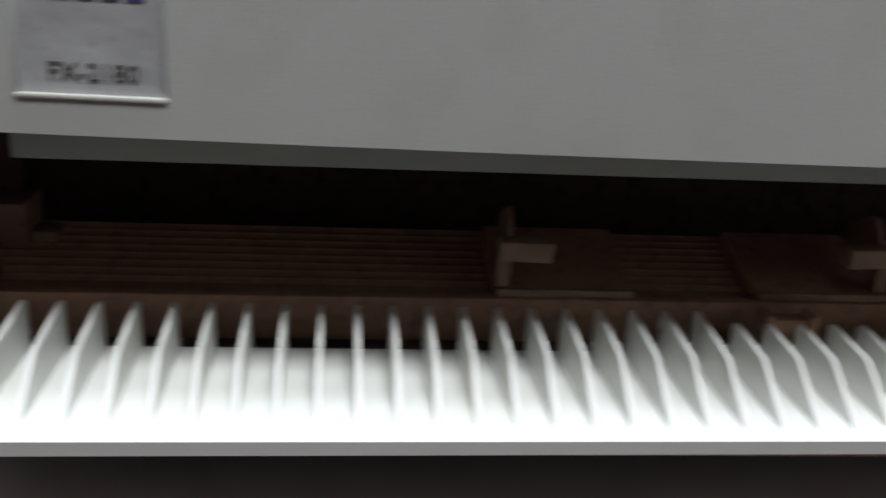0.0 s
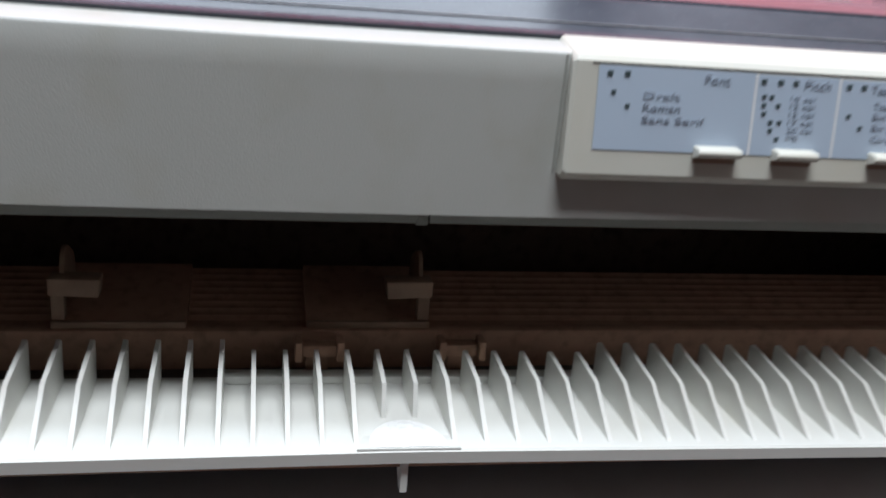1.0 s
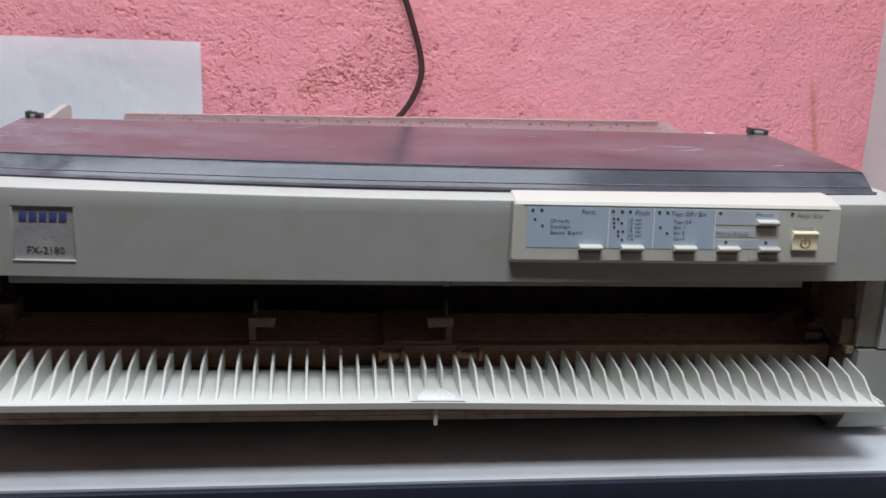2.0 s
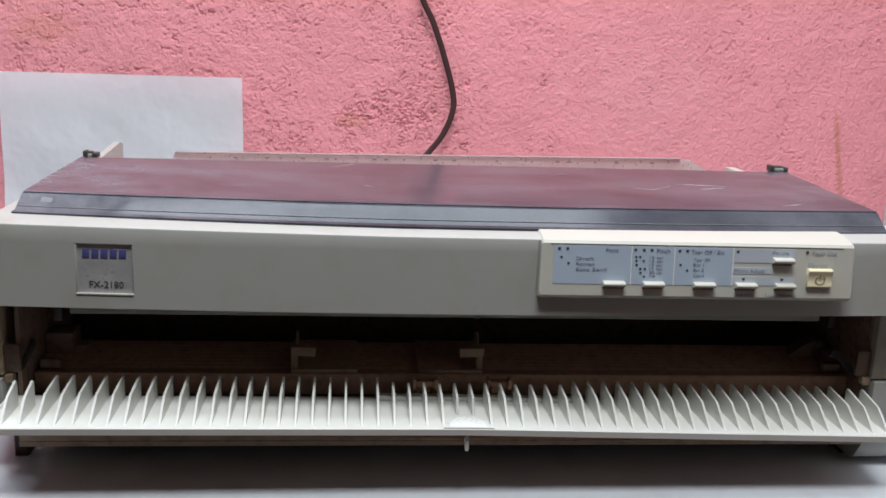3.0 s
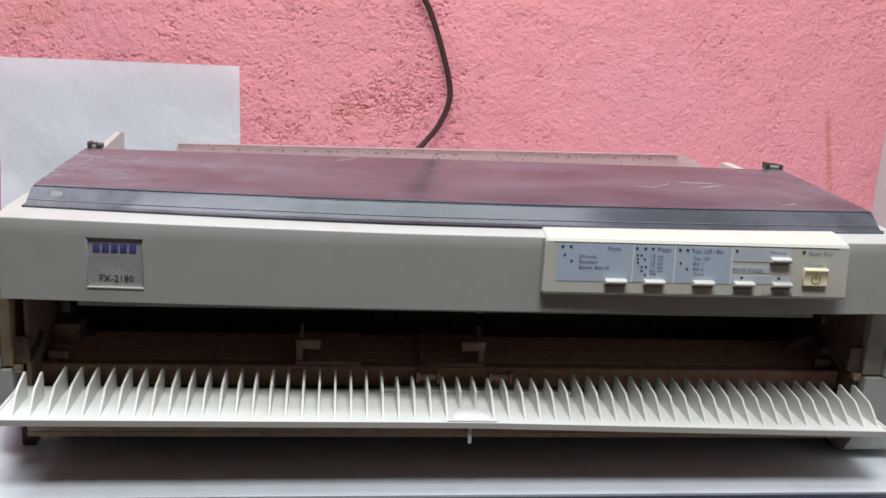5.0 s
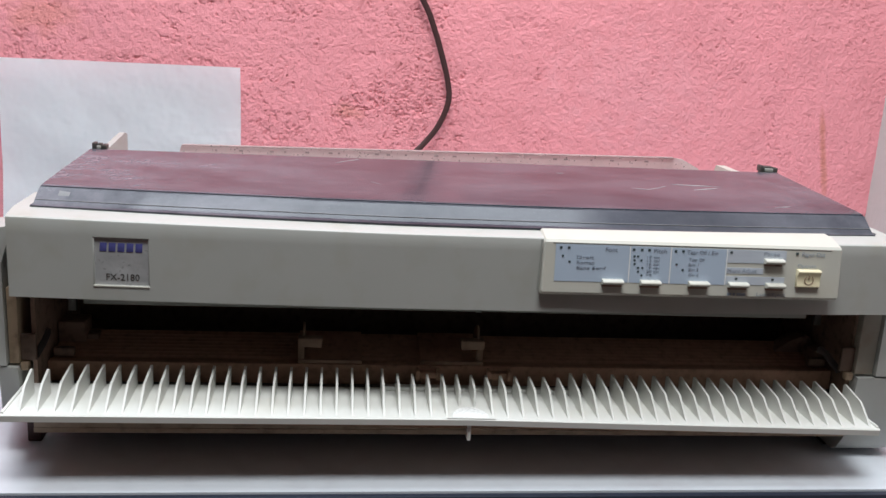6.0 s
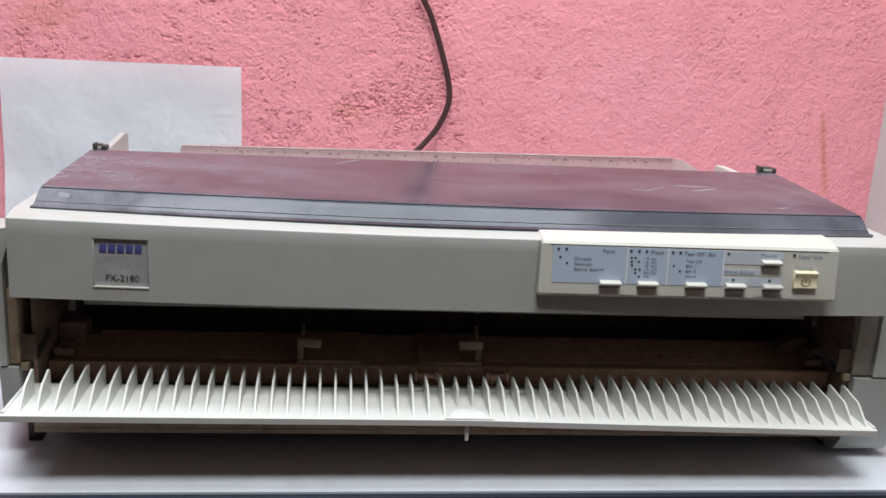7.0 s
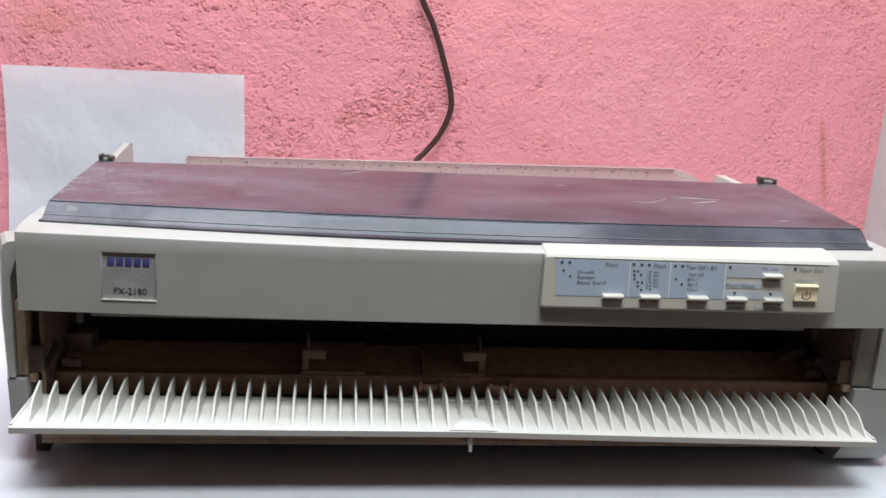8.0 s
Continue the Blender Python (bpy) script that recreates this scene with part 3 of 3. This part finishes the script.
# added thin tubes draw a dark line at the fold and a pale one below
fold = cover_row(lambda x: base_y(x) + 0.0136, 0.1795, 0.1789, 0.2838)
part("fold_edge", tube(fold[::4], 0.00035, 1.0, 6), FOLD, cover, "dark line along the fold")
low = cover_row(lambda x: base_y(x) + 0.0030, 0.1714, 0.1710, 0.2840)
part("lower_bead", tube([v + Vector((0, -0.0002, lift(v.x) * 0.7)) for v in low[::4]], 0.0003, 1.0, 6), PALE, cover, "pale line low on the band")
xa, xb = -0.272, -0.265
# thin piece added for a pale stain on the left of the band
part("old_tape", loft([[(x, base_y(x) + d * 0.0120 - 0.0003, 0.1690 + 0.0093 * d + o) for x, d in ((xa, 0.15), (xb, 0.12), (xb + 0.001, 0.80), (xa + 0.001, 0.86))] for o in (0.0002, 0.0005)]), PALE, cover, "pale dust stain")
rng = random.Random(7)


def on_cover(x, y):
    u = (x + 0.2855) / 0.571
    yf = base_y(x) + 0.0175
    if y < 0.105:
        a, b, f = 0.1798 - 0.0006 * u, 0.1803 + 0.0005 * u, (y - yf) / (0.105 - yf)
    else:
        a, b, f = 0.1803 + 0.0005 * u, 0.1812 + 0.0026 * u, (y - 0.105) / 0.087
    return a + (b - a) * f


def scuff(points, width):
    """A ragged pale scratch lying on the cover."""
    rows_ = []
    for k in range(len(points) - 1):
        (xa, ya), (xb, yb) = points[k], points[k + 1]
        n = max(2, int(abs(xb - xa) / 0.004))
        rows_ += [(xa + (xb - xa) * t / n, ya + (yb - ya) * t / n) for t in range(n)]
    rows_.append(points[-1])
    bm = bmesh.new()
    prev = None
    for k, (x, y) in enumerate(rows_):
        w = width * rng.uniform(0.3, 1.0) * (0.4 if k in (0, len(rows_) - 1) else 1)
        x, y = x + rng.uniform(-1, 1) * 0.0006, y + rng.uniform(-1, 1) * width * 0.3
        pair = [bm.verts.new((x, y + d, on_cover(x, y + d) + 0.00012)) for d in (-w, w)]
        if prev:
            bm.faces.new((prev[0], pair[0], pair[1], prev[1]))
        prev = pair
    return part("scuff", bm, SCRATCH, cover, "pale scratch")


scuff([(0.1321, 0.1591), (0.1339, 0.141)], 0.0012)
scuff([(0.1325, 0.1061), (0.1445, 0.1015), (0.1634, 0.1171)], 0.0014)
scuff([(0.1712, 0.126), (0.2093, 0.1214)], 0.0016)
scuff([(0.1825, 0.1066), (0.2046, 0.1156)], 0.0014)
scuff([(0.2209, 0.0505), (0.2372, 0.0573)], 0.001)
scuff([(-0.0682, 0.0932), (-0.0604, 0.0834)], 0.0009)
scuff([(-0.0937, 0.1671), (-0.0741, 0.1866)], 0.0016)
scuff([(0.0839, 0.1564), (0.0907, 0.1552)], 0.0014)


# ---- case ----
part("rear_deck", join(box(-0.298, 0.300, 0.1985, 0.345, 0.138, 0.150, 0.003), box(-0.298, -0.2885, 0.03, 0.2, 0.138, 0.1630, 0.002), box(0.2905, 0.300, 0.03, 0.2, 0.150, 0.1650, 0.002)), CREAM, printer)
for s in (-1, 1):
    secs = []
    ends = ((0.026, 0.3110), (0.030, 0.3128), (0.055, 0.322), (0.10, 0.331), (0.30, 0.333), (0.345, 0.328)) if s < 0 else ((0.0265, 0.3350), (0.030, 0.3380), (0.055, 0.3400), (0.10, 0.340), (0.30, 0.340), (0.345, 0.334))
    for y, out in ends:
        secs.append([(s * x, y, z) for x, z in ((0.3068, 0.0602), (out, 0.0602), (out + 0.0015, 0.10), (out + 0.0006, 0.146), (out - 0.0008, 0.1520), (out - 0.0035, 0.1540), (0.3012, 0.1552), (0.2998, 0.1520), (0.3068, 0.130))])
        if s < 0 and y > 0.06:
            secs[-1] = [(x, yy, z - 0.55 * max(0.0, z - 0.118)) for x, yy, z in secs[-1]]
    part("side_case", loft(secs), CREAM, printer, "cream upper side case")
    # left post is yellowed, and browner still to carry the opening's shade
    part("corner_post", box(*sorted((s * (0.2998 if s < 0 else 0.2922), s * 0.3062)), 0.030, 0.060, 0.0602, 0.1130, 0.0006), AGED if s < 0 else POST, printer, "yellow-brown aged corner post with the opening's shade in its colour" if s < 0 else "cream corner post")
    xi = 0.3002 if s < 0 else 0.2935
    levels = ((0.0585, 0.027), (0.034, 0.030), (0.022, 0.034), (0.018, 0.040)) if s < 0 else ((0.0585, 0.027), (0.030, 0.029), (0.008, 0.033), (-0.003, 0.040), (-0.0068, 0.046))
    secs = [[(s * x, y, z) for x, y in (((xi, y0), (0.3125, y0), (0.3215, 0.055), (0.331, 0.10), (0.331, 0.345), (xi, 0.345)) if s < 0 else ((xi, y0), (0.3350, y0), (0.3390, y0 + 0.004), (0.340, 0.10), (0.340, 0.345), (xi, 0.345)))] for z, y0 in levels]
    part("lower_side_case", loft(secs), CREAM, printer)
    if s < 0:
        part("front_foot", box(-0.3070, -0.2975, 0.060, 0.076, TZ + 0.0002, 0.0175, 0.001), RUBBER, printer, "dirty brown rubber foot")
    else:
        part("front_foot", box(0.2950, 0.316, 0.060, 0.080, TZ + 0.0002, -0.0066, 0.0008), BLACK, printer, "black rubber foot")
    part("back_foot", box(*sorted((s * 0.285, s * 0.304)), 0.31, 0.33, TZ + 0.0002, 0.0088, 0.001), BLACK, printer, "black rubber foot")
part("base_pan", join(box(-0.294, 0.294, 0.033, 0.344, 0.0090, 0.0125), box(-0.294, 0.294, 0.033, 0.0365, 0.0126, 0.030, 0.0008), box(-0.294, 0.294, 0.341, 0.344, 0.0126, 0.149)), AGED, printer, "aged beige base pan")
# added black block: keeps light from leaking in below the case
part("base_bottom", loft([[(x, y, z) for x, y in ((-0.29, y0), (0.29, y0), (0.29, 0.335), (-0.29, 0.335))] for z, y0 in ((-0.0085, 0.085), (0.0, 0.07), (0.0088, 0.062))]), BLACK, printer, "unseen black block added to stop light under the printer")
# the deep shade of the hollow is put into these dark colours
part("cavity_back", box(-0.2935, 0.2935, 0.150, 0.153, 0.013, 0.149), GRIMESHADE, printer)
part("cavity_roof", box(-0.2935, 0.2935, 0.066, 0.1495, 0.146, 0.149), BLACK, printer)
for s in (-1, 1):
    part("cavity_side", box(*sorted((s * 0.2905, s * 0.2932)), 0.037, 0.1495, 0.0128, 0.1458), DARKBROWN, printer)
# greyer than the case: the panel's shadow on the bar is in its colour
part("cross_bar", join(box(-0.2640, 0.0100, 0.0560, 0.0600, 0.0944, 0.1120, 0.0006), box(0.0146, 0.2620, 0.0560, 0.0600, 0.0944, 0.1120, 0.0006), box(0.0101, 0.0145, 0.0585, 0.0600, 0.0930, 0.1110)), BARGREY, printer, "grey-beige cross bar with a notch")
# black sheet standing in for the unlit gap behind the bar
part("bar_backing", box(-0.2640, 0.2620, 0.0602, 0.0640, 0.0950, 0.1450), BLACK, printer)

# ridged paper deck
o = [(0.0640, 0.0440), (0.0640, 0.0495), (0.0652, 0.0507), (0.0690, 0.0510)]
y, z = 0.0690, 0.0510
for i in range(8):
    o += [(y + 0.0006, z - 0.0001), (y + 0.0026, z + 0.0008), (y + 0.0030, z + 0.0012)]
    y, z = y + 0.0038, z + 0.0013
o += [(y + 0.0012, z - 0.001), (y + 0.002, z - 0.005), (y + 0.002, 0.044)]
part("paper_deck", extrude_x(o, -0.2895, 0.2895), BROWN, printer, "dusty brown ridged paper deck")
part("front_ledge", box(-0.2900, 0.2900, 0.0570, 0.0636, 0.0300, 0.0521, 0.0010), BROWN, printer, "worn brown front ledge")
part("hinge_beam", box(-0.29, 0.29, 0.0430, 0.0550, 0.0130, 0.0385, 0.0010), DARKGREY, printer)


def paper_guide(x, s):
    """One sliding paper guide: base plate, stem with folded arm, rounded fin. s: the side to which its arm points."""
    g = part("paper_guide", join(loft([[(x, 0.0600, 0.0524), (x + s * 0.046, 0.0600, 0.0524), (x + s * 0.046, 0.0600, 0.0546), (x, 0.0600, 0.0546)],
                                       [(x, 0.0700, 0.0520), (x + s * 0.046, 0.0700, 0.0520), (x + s * 0.046, 0.0700, 0.0560), (x, 0.0700, 0.0560)],
                                       [(x, 0.0960, 0.0568), (x + s * 0.046, 0.0960, 0.0568), (x + s * 0.046, 0.0960, 0.0640), (x, 0.0960, 0.0640)]])), BROWN, printer, "brown sliding paper guide")
    part("base_lip", box(*sorted((x, x + s * 0.046)), 0.0582, 0.0599, 0.0524, 0.0550, 0.0003), GUIDEM, g, "paler front lip")
    part("stem", box(*sorted((x, x + s * 0.0046)), 0.0602, 0.0650, 0.0548, 0.0700, 0.0006), GUIDEM, g)
    part("arm", extrude_y([(x, 0.0655), (x + s * 0.0168, 0.0648), (x + s * 0.0175, 0.0716), (x, 0.0718)], 0.0560, 0.0645, 0.0006), GUIDEM, g)
    fin = [(0.0690 - 0.007 * math.cos(a), 0.0690 + 0.0108 * math.sin(a)) for a in [math.pi * 0.5 * i / 5 for i in range(6)]] + [(0.0735, 0.0785), (0.082, 0.0735), (0.084, 0.0690), (0.084, 0.062), (0.062, 0.062)]
    part("fin", extrude_x(fin, *sorted((x + s * 0.0030, x + s * 0.0046)), 0.0003), GUIDEM, g)
    return g


paper_guide(-0.1173, 1)
paper_guide(0.0178, -1)
for x in (-0.0330, 0.0187):
    part("hinge_clip", join(box(x, x + 0.0025, 0.040, 0.048, 0.0470, 0.0545, 0.0005), box(x + 0.0148, x + 0.0173, 0.040, 0.048, 0.0470, 0.0545, 0.0005), box(x + 0.0026, x + 0.0147, 0.042, 0.048, 0.0480, 0.0525, 0.0005), box(x + 0.004, x + 0.012, 0.044, 0.050, 0.0420, 0.0478, 0.0005)), BROWN, printer, "small beige hinge clip")

# brackets at both ends of the opening
for s in (-1, 1):
    if s < 0:
        bracket = part("end_bracket", box(-0.2900, -0.2710, 0.085, 0.105, 0.0530, 0.0712, 0.001), DARKBROWN, printer, "dirty brown end bracket")
        part("bracket_step", box(-0.2708, -0.2625, 0.088, 0.102, 0.0530, 0.0610, 0.001), DARKBROWN, bracket)
        arm = ((0.2815, 0.0400, 0.0780), (0.2845, 0.0385, 0.0705), (0.2915, 0.0375, 0.0580))
    else:
        bracket = part("end_bracket", extrude_y([(0.2540, 0.0530), (0.2565, 0.0575), (0.2680, 0.0655), (0.2785, 0.0705), (0.2852, 0.0690), (0.2895, 0.0600), (0.2895, 0.0530)], 0.086, 0.100, 0.001), DARKBROWN, printer, "sloping dirty brown end bracket")
        part("bracket_step", box(0.2795, 0.2890, 0.070, 0.0855, 0.0530, 0.0640, 0.001), DARKBROWN, bracket)
        arm = ((0.2655, 0.0405, 0.0735), (0.2715, 0.0395, 0.0700), (0.2740, 0.0385, 0.0665), (0.2825, 0.0375, 0.0575))
    part("bracket_block", box(*sorted((s * 0.2740, s * 0.2880)), 0.0640, 0.0690, 0.0525, 0.0590, 0.001), DARKBROWN, bracket)
    part("latch_arm", bev(loft([[(s * (x + dx), y, z + dz) for dx, dz in ((0, 0), (0.0030, 0.0012), (0.0030, 0.0050), (0, 0.0038))] for x, y, z in arm]), 0.0003), BLACK, printer, "black latch arm")
    xo, xi = (0.2996, 0.2900) if s < 0 else (0.2920, 0.2817)
    part("latch_plate", box(*sorted((s * xo, s * xi)), 0.0330, 0.0366, 0.0612, 0.0797, 0.0008), GRIMESHADE, printer, "dirty brown latch plate")
    part("latch_block", box(*sorted((s * xo, s * (xi + 0.0046))), 0.0305, 0.0366, 0.0550, 0.0606, 0.0008), AGED, printer, "beige latch block")
    part("bar_end", box(*sorted((s * 0.2690, s * 0.2745)), 0.0560, 0.0600, 0.0893, 0.1120, 0.0006), DARKGREY, printer)

# hinges, rear paper guide and edge guides
for x0, x1 in ((-0.2905, -0.2790), (0.2785, 0.2945)):
    zb = 0.1795 if x0 < 0 else 0.1828
    h = part("cover_hinge", join(box(x0, x1, 0.1985, 0.206, 0.1502, zb, 0.0006), box(x0, x0 + 0.003, 0.200, 0.209, zb, zb + 0.0055, 0.0008), box(x1 - 0.004, x1, 0.200, 0.209, zb, zb + 0.0040, 0.0008), box(x0 + 0.003, x1 - 0.004, 0.202, 0.208, zb - 0.001, zb + 0.0048, 0.0008)), DARKGREY, printer, "dark plastic cover hinge")
    part("hinge_pin", box(x0 + 0.0038, x1 - 0.0045, 0.1992, 0.2018, zb + 0.0004, zb + 0.0032, 0.0005), BARGREY, h, "dusty grey pin")
o = [(-0.2255, 0.1502), (-0.2255, 0.1775), (-0.2240, 0.1818), (0.2090, 0.1879), (0.2170, 0.1870), (0.2330, 0.1790), (0.2395, 0.1700), (0.2395, 0.1502)]
rear = part("rear_paper_guide", extrude_y(o, 0.2290, 0.2325, 0.0006), CLEARISH, printer, "dusty clear plastic paper guide")
part("guide_rim", bev(loft([[(x, y, 0.0141 * (x + 0.2240) + z) for y, z in ((0.2270, 0.1812), (0.2326, 0.1812), (0.2326, 0.1824), (0.2270, 0.1824))] for x in (-0.2235, 0.2085)]), 0.0003), CLEARISH, rear, "pale folded rim")
for i, x in enumerate((-0.196, -0.176, -0.150, -0.138, -0.120, -0.100, -0.092, -0.060, -0.050, -0.034, -0.008, 0.008, 0.046, 0.098, 0.108, 0.132, 0.150, 0.182)):
    part("tick", box(x, x + (0.0034 if i % 3 else 0.0018), 0.2283, 0.2289, 0.1774 + 0.0139 * (x + 0.2255), 0.1788 + 0.0139 * (x + 0.2255)), TICKINK, rear)
part("edge_guide", loft([[(x, y, z) for y, z in ((0.21, 0.1502), (0.21, 0.1685), (0.325, 0.1772), (0.335, 0.1745), (0.335, 0.1502))] for x in (-0.2960, -0.2905)]), CREAM, printer, "cream edge guide")
part("edge_guide", loft([[(x, y, z) for y, z in ((0.26, 0.1502), (0.26, 0.1690), (0.325, 0.1690), (0.335, 0.1502))] for x in (0.2900, 0.2990)]), BEZEL, printer, "cream edge guide")

# ---- open front tray ----
PITCH = 0.0105
FLOOR_Z = 0.0405


def sag(x, y, z):
    """Bends the tray to fit the camera's view: it droops towards both ends, hangs lower on one side and stands a little
    askew.
    """
    return (x, y + 0.0094 * x, z - 0.0090 * abs(x) - 0.0154 * x)


def bent(bm):
    for v in bm.verts:
        v.co = sag(*v.co)
    return bm


cols = spread(-0.2994, 0.2945, 58)
prof = [(-0.0112, FLOOR_Z - 0.0042), (-0.0116, FLOOR_Z), (-0.0108, FLOOR_Z + 0.0008), (-0.0080, FLOOR_Z + 0.0010), (0.0400, FLOOR_Z + 0.0012), (0.0405, FLOOR_Z - 0.0014), (-0.0082, FLOOR_Z - 0.0016), (-0.0090, FLOOR_Z - 0.0042)]
tray = part("front_tray", bent(loft([[(x, y, z) for y, z in prof] for x in cols])), TRAYM, printer, "white plastic ribbed tray folded open")
for s in (-1, 1):
    xe = -0.2992 if s < 0 else 0.2943
    part("end_rim", bent(loft([[(xe - s * x, y, z) for x, z in ((0.0022, FLOOR_Z + 0.0002), (0.0, FLOOR_Z + 0.0002), (0.0002, FLOOR_Z + 0.0022), (0.0018, FLOOR_Z + 0.0022))] for y in (-0.0100, 0.0395)])), TRAYM, tray)
part("back_strip", bent(box(-0.0575, 0.0790, 0.0340, 0.0404, FLOOR_Z + 0.0012, FLOOR_Z + 0.0042, 0.0005)), TRAYM, tray)
# made-up brown plate: less white bounce onto the table below
part("tray_underside", bent(box(-0.2970, 0.2920, -0.0060, 0.0390, FLOOR_Z - 0.0058, FLOOR_Z - 0.0030)), BROWN, tray, "unseen brown plate added to darken the tray's shadow")
for k in range(56):
    i = k - 27.5
    x = i * PITCH
    if abs(i) < 1:
        o = [(0.0085, 0.0), (0.0088, 0.0045), (0.0110, 0.0125), (0.0330, 0.0148), (0.0345, 0.0130), (0.0345, 0.0)]
    elif i > 26:
        o = [(-0.0096, 0.0), (0.0040, 0.0104), (0.0085, 0.0134), (0.0310, 0.0176), (0.0322, 0.0164), (0.0322, 0.0)]
    elif i < -26:
        o = [(-0.0090, 0.0), (0.0020, 0.0110), (0.0060, 0.0140), (0.0210, 0.0190), (0.0225, 0.0180), (0.0225, 0.0)]
    else:
        low = -0.0555 < x < 0.075
        zt, yt = (0.0152, 0.0320) if low else (0.0166, 0.0375)
        o = [(-0.0096, 0.0), (0.0088, 0.0122), (0.0100, 0.0131), (0.0118, 0.0137), (yt, zt), (yt + 0.0012, zt - 0.0010), (yt + 0.0012, 0.0)]
    w = 0.00075
    bm = loft([[(x + d, y, FLOOR_Z + z) for y, z in o] for d in (-w, w)])
    part("rib", bent(bm), TRAYM, tray)
# finger tab and its fin
tab = [(-0.0160, -0.0113), (0.0172, -0.0113), (0.0140, -0.0030), (-0.0132, -0.0030)]
part("finger_tab", bent(bev(loft([[(x, y, z) for x, y in tab] for z in (FLOOR_Z + 0.0003, FLOOR_Z + 0.0014)]), 0.0003)), TRAYM, tray, "pull tab")
bm = bmesh.new()
crown = None
for ring_i in range(5):
    f = 1 - ring_i / 4
    row = [bm.verts.new((0.0005 + 0.0125 * f * math.cos(a), -0.0109 + 0.0172 * f * math.sin(a), FLOOR_Z + 0.0016 + 0.0016 * (1 - f * f) * math.sin(a))) for a in [math.pi * i / 16 for i in range(17)]]
    if crown:
        for i in range(16):
            bm.faces.new((crown[i], crown[i + 1], row[i + 1], row[i]))
    crown = row
bmesh.ops.remove_doubles(bm, verts=bm.verts[:], dist=0.00001)
bmesh.ops.solidify(bm, geom=bm.faces[:], thickness=0.0004)
part("finger_dish", bent(bm), BRIGHTWHITE, tray, "raised half-round finger rest")
part("tab_fin", bent(loft([[(x, y, z) for y, z in ((-0.0090, FLOOR_Z - 0.0054), (0.0050, FLOOR_Z - 0.0054), (-0.0050, 0.0245), (-0.0085, 0.0242))] for x in (-0.0012, 0.0010)])), TRAYM, tray)
